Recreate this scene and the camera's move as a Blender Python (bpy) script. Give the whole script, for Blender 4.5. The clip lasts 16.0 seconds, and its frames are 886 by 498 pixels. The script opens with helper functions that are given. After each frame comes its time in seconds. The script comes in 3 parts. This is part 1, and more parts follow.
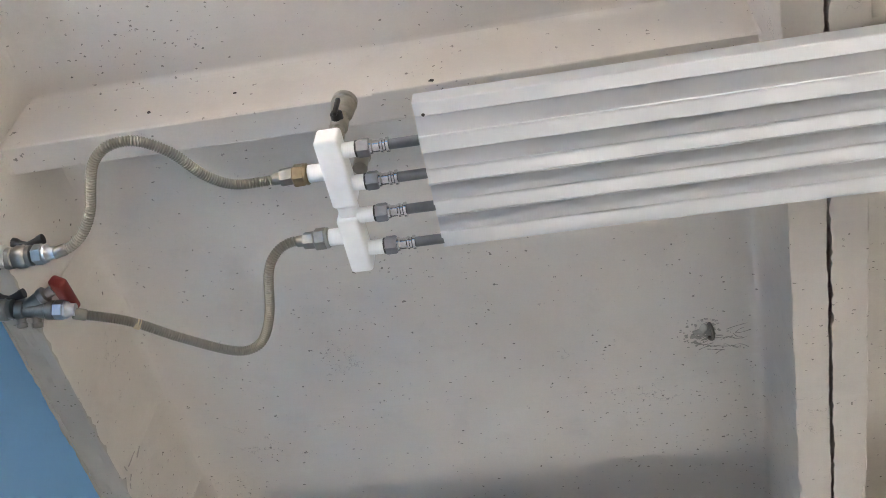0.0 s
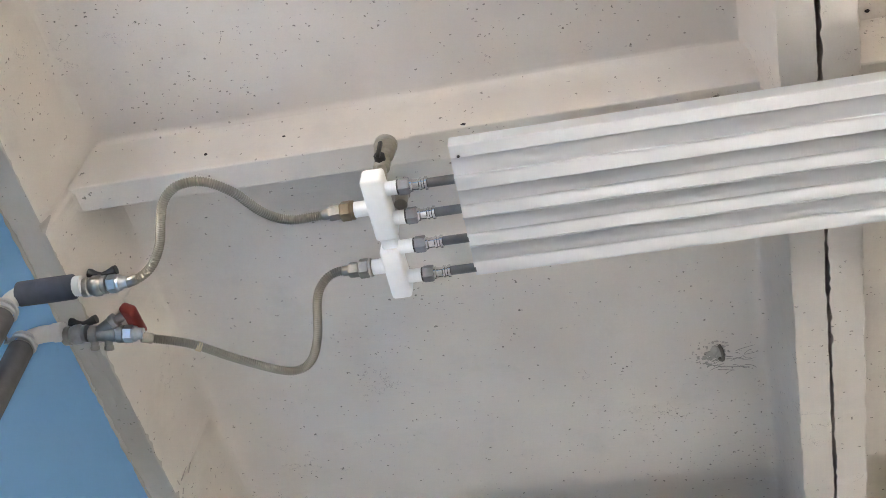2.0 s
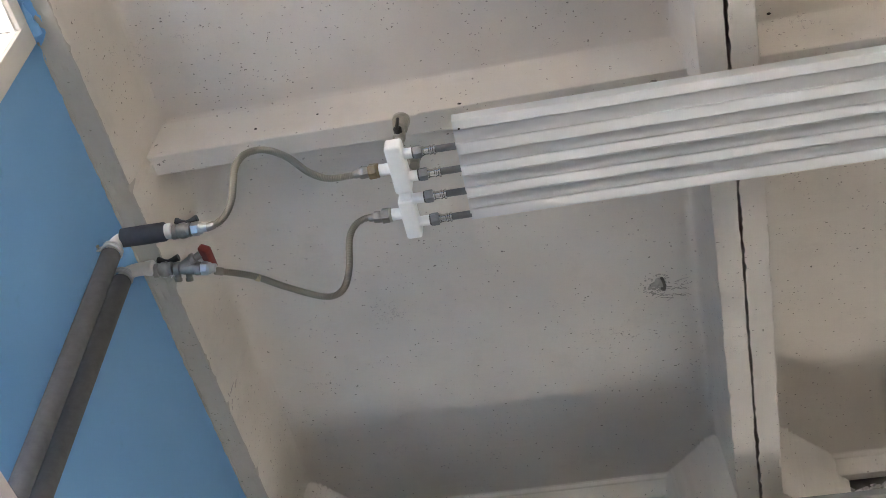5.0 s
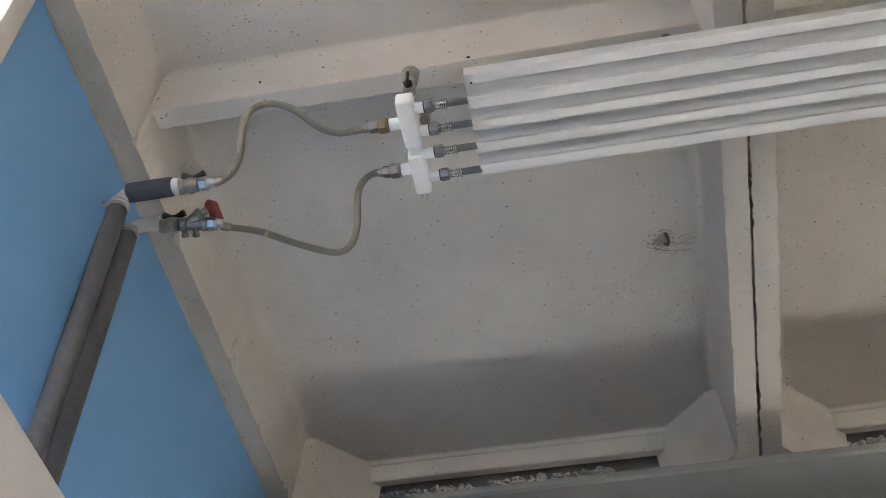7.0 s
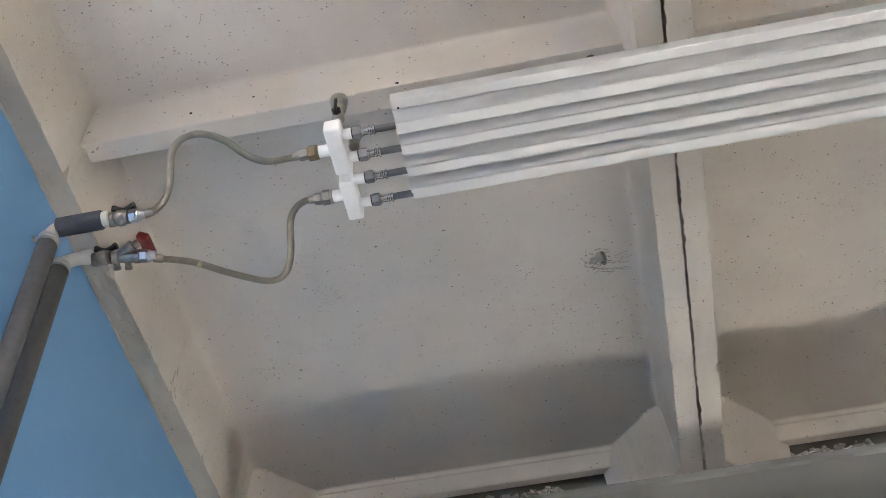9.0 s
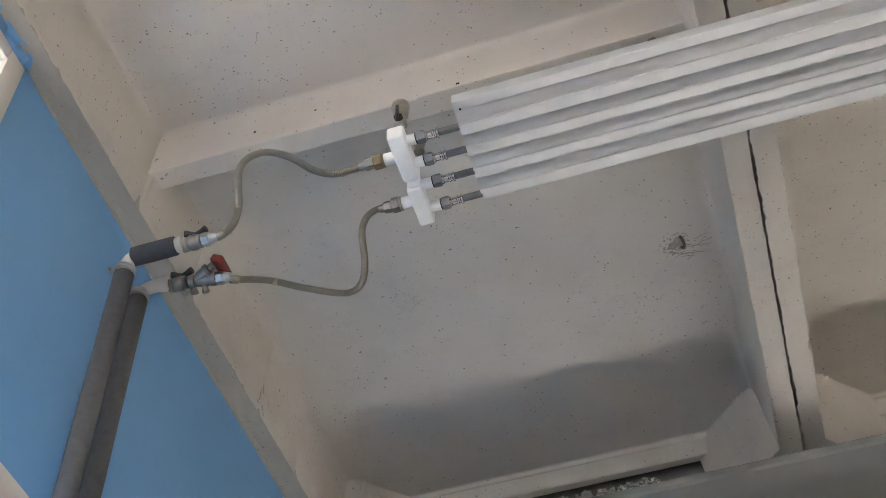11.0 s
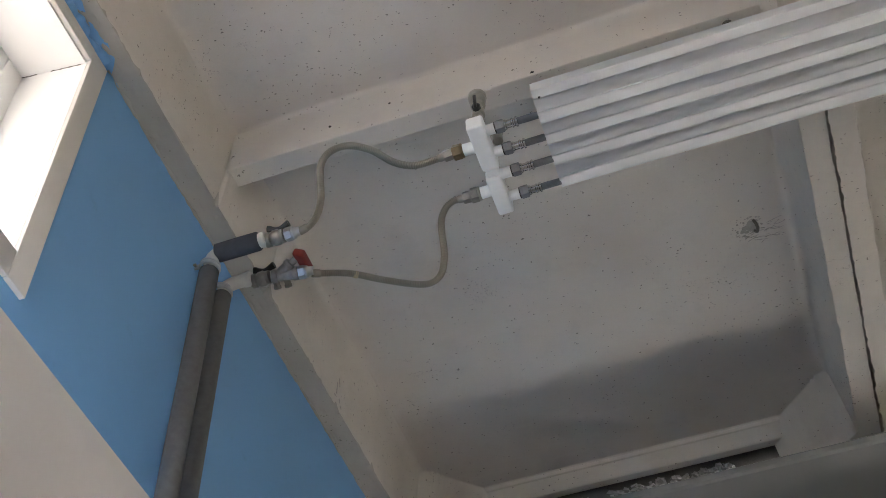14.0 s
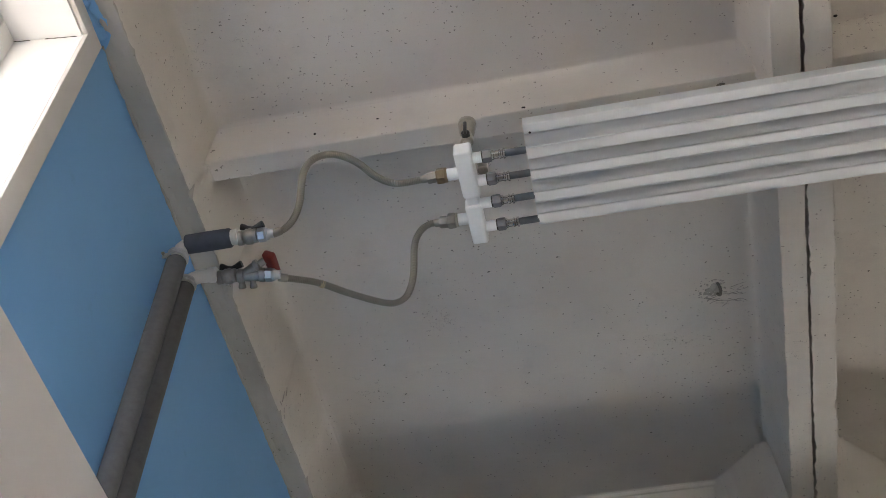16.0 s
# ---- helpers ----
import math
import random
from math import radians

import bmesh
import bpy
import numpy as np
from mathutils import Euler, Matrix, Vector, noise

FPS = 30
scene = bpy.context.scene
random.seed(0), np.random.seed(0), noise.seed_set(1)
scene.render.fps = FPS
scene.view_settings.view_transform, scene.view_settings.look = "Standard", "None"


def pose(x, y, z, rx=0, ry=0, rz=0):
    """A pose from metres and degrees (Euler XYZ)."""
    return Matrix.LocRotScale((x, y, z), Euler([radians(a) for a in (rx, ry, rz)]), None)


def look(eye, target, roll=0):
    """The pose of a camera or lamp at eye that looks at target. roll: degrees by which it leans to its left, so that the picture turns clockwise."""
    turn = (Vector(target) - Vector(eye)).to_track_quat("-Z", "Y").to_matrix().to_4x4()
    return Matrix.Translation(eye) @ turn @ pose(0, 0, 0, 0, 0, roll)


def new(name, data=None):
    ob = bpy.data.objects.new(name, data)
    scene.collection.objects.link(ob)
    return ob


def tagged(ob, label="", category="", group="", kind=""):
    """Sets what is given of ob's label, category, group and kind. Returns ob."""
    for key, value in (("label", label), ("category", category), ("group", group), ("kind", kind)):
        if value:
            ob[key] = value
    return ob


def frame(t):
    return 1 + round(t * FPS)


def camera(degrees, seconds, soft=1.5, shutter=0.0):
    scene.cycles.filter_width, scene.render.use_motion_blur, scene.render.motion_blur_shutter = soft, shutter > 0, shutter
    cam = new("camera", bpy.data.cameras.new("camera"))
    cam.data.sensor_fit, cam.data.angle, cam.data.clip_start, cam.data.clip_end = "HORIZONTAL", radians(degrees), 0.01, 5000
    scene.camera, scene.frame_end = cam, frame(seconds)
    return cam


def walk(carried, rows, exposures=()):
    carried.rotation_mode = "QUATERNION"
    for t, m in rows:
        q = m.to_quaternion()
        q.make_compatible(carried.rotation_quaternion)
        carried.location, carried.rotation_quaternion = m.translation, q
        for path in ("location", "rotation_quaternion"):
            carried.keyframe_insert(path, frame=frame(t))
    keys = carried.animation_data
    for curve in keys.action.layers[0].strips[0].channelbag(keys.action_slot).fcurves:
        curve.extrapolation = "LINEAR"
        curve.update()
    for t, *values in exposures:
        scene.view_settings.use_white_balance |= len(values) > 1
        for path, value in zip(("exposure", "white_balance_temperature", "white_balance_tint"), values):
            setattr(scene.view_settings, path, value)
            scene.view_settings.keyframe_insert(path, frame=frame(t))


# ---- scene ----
cam = camera(39.92, 16.0, soft=0.9)
# seconds, eye, degrees up from level, roll, yaw
ROWS = [
    (0.0, 1.203, -0.650, 2.338, 51.74, -3.16, 11.56),
    (0.5, 1.191, -0.645, 2.335, 52.71, -3.54, 12.05),
    (1.0, 1.182, -0.647, 2.335, 53.15, -3.71, 12.35),
    (1.5, 1.204, -0.753, 2.192, 53.26, -3.55, 12.32),
    (2.0, 1.205, -0.776, 2.171, 53.16, -3.51, 12.21),
    (2.5, 1.206, -0.771, 2.169, 52.73, -3.60, 12.16),
    (3.0, 1.231, -1.002, 1.849, 52.41, -2.81, 11.70),
    (3.5, 1.232, -0.992, 1.848, 51.70, -2.86, 11.82),
    (4.0, 1.241, -1.022, 1.793, 51.66, -2.88, 12.21),
    (4.2, 1.246, -1.118, 1.645, 51.85, -2.69, 12.10),
    (6.3, 1.139, -1.152, 1.593, 49.90, -1.08, 11.59),
    (6.5, 1.129, -1.154, 1.647, 49.32, -1.22, 11.33),
    (7.0, 1.134, -1.148, 1.625, 49.68, -0.70, 10.88),
    (7.5, 1.144, -1.157, 1.610, 49.66, 0.94, 9.83),
    (8.0, 1.168, -1.148, 1.602, 49.91, 1.26, 9.35),
    (8.2, 1.181, -1.144, 1.598, 50.08, 1.42, 9.70),
    (10.3, 1.220, -1.130, 1.639, 51.94, 1.59, 14.77),
    (10.5, 1.227, -1.126, 1.641, 51.78, 1.57, 15.88),
    (11.0, 1.213, -1.125, 1.642, 50.93, 1.76, 17.02),
    (11.5, 1.193, -1.125, 1.635, 51.11, 1.81, 17.13),
    (12.0, 1.177, -1.131, 1.636, 51.12, 1.74, 17.02),
    (12.5, 1.158, -1.141, 1.639, 50.96, 1.23, 16.44),
    (13.0, 1.139, -1.145, 1.632, 50.96, 1.12, 16.85),
    (13.5, 1.124, -1.152, 1.632, 50.69, 1.30, 18.73),
    (14.0, 1.111, -1.153, 1.629, 50.79, 1.43, 19.19),
    (14.5, 1.105, -1.151, 1.622, 50.94, 1.08, 18.67),
    (15.0, 1.089, -1.149, 1.629, 50.81, -0.09, 15.96),
    (15.5, 1.065, -1.155, 1.631, 50.85, -0.76, 12.59),
    (16.0, 1.042, -1.151, 1.623, 52.26, -1.18, 11.63),
]
EXPOSURES = [(0.0, 5.72), (1.0, 5.87), (2.5, 5.90), (3.5, 5.80), (4.2, 5.60), (6.5, 5.25), (7.2, 5.30), (8.0, 5.65), (10.5, 5.40), (12.0, 5.20), (14.5, 4.90), (16.0, 4.95)]
walk(cam, [(t, pose(x, y, z, 90 + up, roll, yaw)) for t, x, y, z, up, roll, yaw in ROWS], EXPOSURES)

# ---- light ----
SUN_UP, SUN_SIDE = 20.0, 180.0   # degrees above level, degrees from +y towards +x
world = bpy.data.worlds.new("world")
scene.world = world
world.use_nodes = True
sky = world.node_tree.nodes.new("ShaderNodeTexSky")
sky.sky_type, sky.sun_disc = "NISHITA", False
sky.sun_elevation, sky.sun_rotation = radians(SUN_UP), radians(SUN_SIDE)
back = world.node_tree.nodes["Background"]
back.inputs["Strength"].default_value = 0.06
sky.air_density, sky.dust_density = 0.6, 4.0
haze = world.node_tree.nodes.new("ShaderNodeHueSaturation")
haze.inputs["Saturation"].default_value = 0.22
world.node_tree.links.new(sky.outputs["Color"], haze.inputs["Color"])
world.node_tree.links.new(haze.outputs["Color"], back.inputs["Color"])
sun = new("sun", bpy.data.lights.new("sun", "SUN"))
sun.data.energy, sun.data.angle, sun.data.color = 5.0, radians(0.5), (1.0, 0.935, 0.86)
u, s = radians(SUN_UP), radians(SUN_SIDE)
to_sun = Vector((math.sin(s) * math.cos(u), math.cos(s) * math.cos(u), math.sin(u)))
sun.matrix_world = look(to_sun * 20, (0, 0, 0))
# daylight standing in the opening of the high window
day = new("window_daylight", bpy.data.lights.new("window_daylight", "AREA"))
day.data.shape, day.data.size, day.data.size_y = "RECTANGLE", 1.10, 0.57
day.data.energy, day.data.color = 0.17, (1.0, 0.85, 0.74)
day.matrix_world = look((-0.235, -0.7175, 3.622), (1.0, -0.7175, 3.622))


# ---- materials ----
class Mat:
    """A node material with a few shorthands."""

    def __init__(self, name, rough=0.6, metal=0.0):
        self.m = bpy.data.materials.new(name)
        self.m.use_nodes = True
        self.t = self.m.node_tree
        self.b = self.t.nodes["Principled BSDF"]
        self.b.inputs["Roughness"].default_value, self.b.inputs["Metallic"].default_value = rough, metal
        self.co = self.add("ShaderNodeTexCoord").outputs["Object"]

    def add(self, kind, **props):
        n = self.t.nodes.new(kind)
        for k, v in props.items():
            setattr(n, k, v)
        return n

    def put(self, sock, v):
        if hasattr(v, "is_linked"):
            self.t.links.new(v, sock)
        else:
            sock.default_value = v

    def noise(self, scale, detail=4.0, rough=0.55, co=None, stretch=None):
        co = co or self.co
        if stretch:
            mp = self.add("ShaderNodeMapping")
            mp.inputs["Scale"].default_value = stretch
            self.put(mp.inputs["Vector"], co)
            co = mp.outputs[0]
        n = self.add("ShaderNodeTexNoise")
        self.put(n.inputs["Vector"], co)
        n.inputs["Scale"].default_value, n.inputs["Detail"].default_value, n.inputs["Roughness"].default_value = scale, detail, rough
        return n.outputs["Fac"]

    def math(self, op, a, b=0.0, c=0.0):
        n = self.add("ShaderNodeMath", operation=op)
        for i, v in enumerate((a, b, c)):
            self.put(n.inputs[i], v)
        return n.outputs[0]

    def span(self, v, a, b, c=0.0, d=1.0):
        n = self.add("ShaderNodeMapRange")
        for i, q in enumerate((v, a, b, c, d)):
            self.put(n.inputs[i], q)
        return n.outputs[0]

    def mix(self, f, a, b):
        n = self.add("ShaderNodeMix", data_type="RGBA")
        self.put(n.inputs[0], f)
        for i, v in ((6, a), (7, b)):
            self.put(n.inputs[i], v if hasattr(v, "is_linked") else (*v, 1.0))
        return n.outputs[2]

    def pits(self, scale, share, r0, r1, clusters=2.6):
        """Sparse ragged holes of mixed size and depth, gathered in clusters: 1 inside a hole."""
        wob = self.add("ShaderNodeTexNoise")
        self.put(wob.inputs["Vector"], self.co)
        wob.inputs["Scale"].default_value = scale * 2.9
        jig = self.add("ShaderNodeVectorMath", operation="MULTIPLY_ADD")
        self.put(jig.inputs[0], wob.outputs["Color"])
        jig.inputs[1].default_value = (0.8 / scale,) * 3
        self.put(jig.inputs[2], self.co)
        mp = self.add("ShaderNodeMapping")
        mp.inputs["Scale"].default_value, mp.inputs["Rotation"].default_value = (1.0, 1.55, 1.0), (0.0, 0.0, 0.5)
        self.put(mp.inputs["Vector"], jig.outputs[0])
        v = self.add("ShaderNodeTexVoronoi")
        self.put(v.inputs["Vector"], mp.outputs[0])
        v.inputs["Scale"].default_value = scale
        sep = self.add("ShaderNodeSeparateColor")
        self.put(sep.inputs[0], v.outputs["Color"])
        rad = self.span(self.math("POWER", sep.outputs[1], 1.4), 0.0, 1.0, r0, r1)
        patch = self.span(self.noise(clusters, 5.0, 0.62), 0.50, 0.68)
        on = self.math("LESS_THAN", sep.outputs[0], self.math("MULTIPLY_ADD", patch, share, share * 0.15))
        inside = self.span(v.outputs["Distance"], self.math("MULTIPLY", rad, 0.65), rad, 1.0, 0.0)
        deep = self.span(sep.outputs[2], 0.0, 1.0, 0.5, 1.0)
        return self.math("MULTIPLY", self.math("MULTIPLY", inside, on), deep)

    def bump(self, h, strength=0.3, dist=0.002):
        n = self.add("ShaderNodeBump")
        n.inputs["Strength"].default_value, n.inputs["Distance"].default_value = strength, dist
        self.put(n.inputs["Height"], h)
        if self.b.inputs["Normal"].is_linked:
            self.t.links.new(self.b.inputs["Normal"].links[0].from_socket, n.inputs["Normal"])
        self.t.links.new(n.outputs[0], self.b.inputs["Normal"])

    def color(self, c):
        self.put(self.b.inputs["Base Color"], c if hasattr(c, "is_linked") else (*c, 1.0))
        return self


def plain(name, rgb, rough=0.5, metal=0.0, vary=0.12, scale=40.0, bump=0.1):
    m = Mat(name, rough, metal)
    f = m.span(m.noise(scale), 0.3, 0.7)
    m.color(m.mix(f, [c * (1 - vary) for c in rgb], [min(1, c * (1 + vary)) for c in rgb]))
    m.put(m.b.inputs["Roughness"], m.span(m.noise(scale * 0.6), 0.3, 0.7, max(0.05, rough - 0.03), min(1, rough + 0.03)))
    if bump:
        m.bump(m.noise(scale * 4), bump, 0.0006)
    return m.m


def concrete(name, a, b, rough=0.85, relief=0.25):
    m = Mat(name, rough)
    base = m.mix(m.span(m.noise(2.3, 5), 0.35, 0.65), a, b)
    cloud = m.span(m.noise(7.0, 6, 0.7), 0.54, 0.74, 0.0, 0.20)
    base = m.mix(cloud, base, (0.36, 0.34, 0.315))
    rubbed = m.span(m.noise(5.0, 5, 0.65, stretch=(0.5, 3.2, 1.0)), 0.60, 0.72, 0.0, 0.14)
    base = m.mix(rubbed, base, (0.78, 0.75, 0.71))
    grain = m.span(m.noise(310.0, 3, 0.7), 0.3, 0.7, 0.0, 0.16)
    base = m.mix(grain, base, (0.42, 0.39, 0.36))
    fine = m.pits(96.0, 0.72, 0.06, 0.33)
    medium = m.pits(47.0, 0.22, 0.06, 0.22, 3.4)
    big = m.pits(21.0, 0.20, 0.04, 0.14, 1.9)
    hole = m.math("MAXIMUM", m.math("MAXIMUM", fine, medium), big)
    line = m.span(m.math("ABSOLUTE", m.math("SUBTRACT", m.noise(13.0, 5, 0.6), 0.5)), 0.0, 0.005, 1.0, 0.0)
    line = m.math("MULTIPLY", line, m.span(m.noise(5.0, 2), 0.665, 0.70))
    hole = m.math("MAXIMUM", hole, m.math("MULTIPLY", line, 0.6))
    base = m.mix(m.math("MULTIPLY", hole, 0.86), base, (0.085, 0.076, 0.068))
    m.color(base)
    m.bump(m.math("SUBTRACT", m.math("MULTIPLY", m.noise(6.0, 6), 1.0), hole), 0.5, 0.0035)
    m.bump(m.noise(38.0, 5, 0.6), relief, 0.0022)
    m.bump(m.noise(190.0, 3), relief, 0.0008)
    return m.m


CONCRETE = concrete("painted_concrete", (0.58, 0.54, 0.49), (0.645, 0.605, 0.555))
RAW = concrete("raw_concrete", (0.34, 0.32, 0.29), (0.45, 0.43, 0.39), relief=0.6)
MORTAR = concrete("mortar", (0.26, 0.25, 0.235), (0.48, 0.465, 0.44), relief=0.8)
# concrete darkened in its colour to give the shade inside the gap
GAP = concrete("shaded_gap_concrete", (0.085, 0.08, 0.075), (0.13, 0.125, 0.115), relief=0.6)
DARK = plain("dark_void", (0.03, 0.028, 0.026), 0.95)
BEAM = plain("grey_beam_paint", (0.15, 0.155, 0.15), 0.5, vary=0.06, scale=7, bump=0.3)
LINING = plain("pale_lining_paint", (0.75, 0.735, 0.75), 0.7, vary=0.03, scale=3, bump=0.15)
# unseen floor in two tints, chosen for the light they bounce to the ceiling
FLOOR_GREY = plain("neutral_bounce_floor", (0.45, 0.455, 0.46), 0.6, vary=0.12, scale=2.5, bump=0.2)
FLOOR = plain("warm_bounce_floor", (0.445, 0.422, 0.398), 0.6, vary=0.15, scale=2.5, bump=0.2)
HALL = plain("hall_plaster", (0.62, 0.585, 0.54), 0.8, vary=0.06, scale=3, bump=0.2)
PVC = plain("white_window_plastic", (0.80, 0.80, 0.79), 0.35, vary=0.0, scale=9, bump=0.03)
TRIM = plain("window_trim_paint", (0.68, 0.655, 0.62), 0.55, vary=0.04, scale=9, bump=0.12)
ALU = plain("white_lacquered_aluminium", (0.565, 0.575, 0.595), 0.33, 0.43, vary=0.015, scale=3, bump=0)
PLASTIC = plain("white_plastic", (0.84, 0.84, 0.83), 0.42, vary=0.03, scale=40, bump=0.08)
PPR = plain("clear_white_pipe_plastic", (0.52, 0.505, 0.475), 0.4, vary=0.06, scale=30, bump=0.05)
FOAM = plain("grey_pipe_foam", (0.095, 0.095, 0.098), 0.75, vary=0.12, scale=60, bump=0.35)
FOAM_BLUE = plain("blue_grey_pipe_foam", (0.045, 0.050, 0.066), 0.7, vary=0.12, scale=60, bump=0.35)
NICKEL = plain("nickel_plated_brass", (0.29, 0.27, 0.235), 0.34, 1.0, vary=0.12, scale=60, bump=0.15)
DULL_NICKEL = plain("dull_nickel", (0.40, 0.375, 0.325), 0.36, 1.0, vary=0.15, scale=60, bump=0.15)
BRASS = plain("brass", (0.25, 0.185, 0.11), 0.35, 1.0, vary=0.15, scale=70, bump=0.15)
STEEL = plain("galvanised_steel", (0.46, 0.465, 0.465), 0.33, 1.0, vary=0.1, scale=60, bump=0.1)
CRIMP = plain("polished_crimp_sleeve", (0.60, 0.60, 0.61), 0.12, 1.0, vary=0.15, scale=90, bump=0.1)
NUT = plain("grey_nut", (0.20, 0.20, 0.21), 0.4, 0.8, vary=0.12, scale=60, bump=0.1)
TUBE = plain("dark_grey_tube", (0.12, 0.125, 0.135), 0.35, 0.4, vary=0.15, scale=40, bump=0.1)
HOSE = plain("stainless_hose", (0.265, 0.248, 0.205), 0.38, 0.95, vary=0.03, scale=30, bump=0.0)
BLACK = plain("black_plastic", (0.018, 0.017, 0.017), 0.4, bump=0.1)
RED = plain("red_plastic", (0.19, 0.028, 0.02), 0.45, vary=0.2, bump=0.15)
GLASS = bpy.data.materials.new("window_glass")
GLASS.use_nodes = True
GLASS.node_tree.nodes["Principled BSDF"].inputs["Transmission Weight"].default_value = 1.0
GLASS.node_tree.nodes["Principled BSDF"].inputs["Roughness"].default_value = 0.0


def blue_wall():
    m = Mat("blue_wall_paint", 0.6)
    base = m.mix(m.span(m.noise(1.6, 3), 0.35, 0.65), (0.160, 0.365, 0.66), (0.175, 0.39, 0.70))
    base = m.mix(m.span(m.noise(14, 6, 0.7), 0.62, 0.8, 0, 0.35), base, (0.105, 0.24, 0.43))
    m.color(base)
    m.bump(m.noise(9, 5), 0.25, 0.004)
    m.bump(m.noise(220, 2), 0.15, 0.0006)
    return m.m


BLUE = blue_wall()


# ---- mesh helpers ----
def mesh_of(name, bm, material, smooth=True):
    me = bpy.data.meshes.new(name)
    bmesh.ops.recalc_face_normals(bm, faces=bm.faces)
    bm.to_mesh(me)
    bm.free()
    me.materials.append(material)
    if smooth:
        me.polygons.foreach_set("use_smooth", [True] * len(me.polygons))
        me.set_sharp_from_angle(angle=radians(38))
    return me


def part(name, bm, material, parent=None, label=""):
    top = parent
    while top is not None and top.parent is not None:
        top = top.parent
    if top is not None:
        bmesh.ops.translate(bm, verts=bm.verts, vec=-top.location)
    ob = new(name, mesh_of(name, bm, material))
    ob.parent = parent
    if label:
        ob["label"] = label
    return ob


def thing(name, at, label, category, group="", kind=""):
    ob = new(name)
    ob.location = at
    ob.empty_display_size = 0.05
    return tagged(ob, label, category, group, kind)


def box(x0, x1, y0, y1, z0, z1, bevel=0.0, bm=None, seg=2):
    bm = bm or bmesh.new()
    made = bmesh.ops.create_cube(bm, size=1.0)["verts"]
    for v in made:
        v.co = Vector(((x0 + x1) / 2 + v.co.x * (x1 - x0), (y0 + y1) / 2 + v.co.y * (y1 - y0), (z0 + z1) / 2 + v.co.z * (z1 - z0)))
    if bevel:
        edges = {e for v in made for e in v.link_edges}
        bmesh.ops.bevel(bm, geom=list(edges), offset=bevel, segments=seg, affect="EDGES", profile=0.5)
    return bm


def frame_of(axis):
    a = Vector(axis).normalized()
    b = a.orthogonal().normalized() if abs(a.z) > 0.9 else a.cross(Vector((0, 0, 1))).normalized()
    return a, b, a.cross(b)


def lathe(at, axis, profile, sides=24, bm=None, twist=0.0, squash=1.0):
    """A turned body: profile rows (distance along axis, radius), closed at both ends."""
    bm = bm or bmesh.new()
    at = Vector(at)
    a, b, c = frame_of(axis)
    rings = []
    for d, r in profile:
        rings.append([bm.verts.new(at + a * d + (b * math.cos(q) + c * math.sin(q) * squash) * r)
                      for q in (2 * math.pi * k / sides + twist for k in range(sides))])
    for p, q in zip(rings, rings[1:]):
        for k in range(sides):
            bm.faces.new((p[k], p[(k + 1) % sides], q[(k + 1) % sides], q[k]))
    bm.faces.new(rings[0])
    bm.faces.new(rings[-1])
    return bm


def hexnut(at, axis, length, r, bm=None, twist=0.2):
    c = length * 0.12
    return lathe(at, axis, [(0, r * 0.88), (c, r), (length - c, r), (length, r * 0.88)], 6, bm, twist)


def smooth_line(points, step):
    """Evenly spaced places and tangents on a Catmull-Rom line through the points."""
    P = [Vector(p) for p in points]
    P = [P[0] * 2 - P[1]] + P + [P[-1] * 2 - P[-2]]
    out = []
    for i in range(1, len(P) - 2):
        for k in range(40):
            t = k / 40
            out.append(0.5 * (2 * P[i] + (P[i + 1] - P[i - 1]) * t + (2 * P[i - 1] - 5 * P[i] + 4 * P[i + 1] - P[i + 2]) * t * t
                              + (3 * P[i] - P[i - 1] - 3 * P[i + 1] + P[i + 2]) * t ** 3))
    out.append(P[-2])
    acc = [0.0]
    for a, b in zip(out, out[1:]):
        acc.append(acc[-1] + (b - a).length)
    n = max(2, int(acc[-1] / step))
    res, j = [], 0
    for k in range(n + 1):
        d = acc[-1] * k / n
        while j < len(acc) - 2 and acc[j + 1] < d:
            j += 1
        w = (d - acc[j]) / max(1e-9, acc[j + 1] - acc[j])
        res.append(out[j].lerp(out[j + 1], w))
    return res


def sweep(line, radius, sides=14, bm=None):
    """A tube along a line; radius is a number or a function of the ring's index."""
    bm = bm or bmesh.new()
    rings, up = [], Vector((0.13, 0.2, 1)).normalized()
    for i, p in enumerate(line):
        t = (line[min(i + 1, len(line) - 1)] - line[max(i - 1, 0)]).normalized()
        b = t.cross(up).normalized()
        up = b.cross(t)
        r = radius(i) if callable(radius) else radius
        rings.append([bm.verts.new(p + (b * math.cos(q) + up * math.sin(q)) * r) for q in (2 * math.pi * k / sides for k in range(sides))])
    for p, q in zip(rings, rings[1:]):
        for k in range(sides):
            bm.faces.new((p[k], p[(k + 1) % sides], q[(k + 1) % sides], q[k]))
    bm.faces.new(rings[0])
    bm.faces.new(rings[-1])
    return bm


def extrude_profile(points, x0, x1, bm=None):
    """A closed profile of (y, z) drawn out along x."""
    bm = bm or bmesh.new()
    a = [bm.verts.new((x0, y, z)) for y, z in points]
    b = [bm.verts.new((x1, y, z)) for y, z in points]
    n = len(points)
    for k in range(n):
        bm.faces.new((a[k], a[(k + 1) % n], b[(k + 1) % n], b[k]))
    bm.faces.new(a)
    bm.faces.new(b)
    return bm


def structure(name, bm, material, label, category):
    return tagged(part(name, bm, material), label, category, kind="structure")


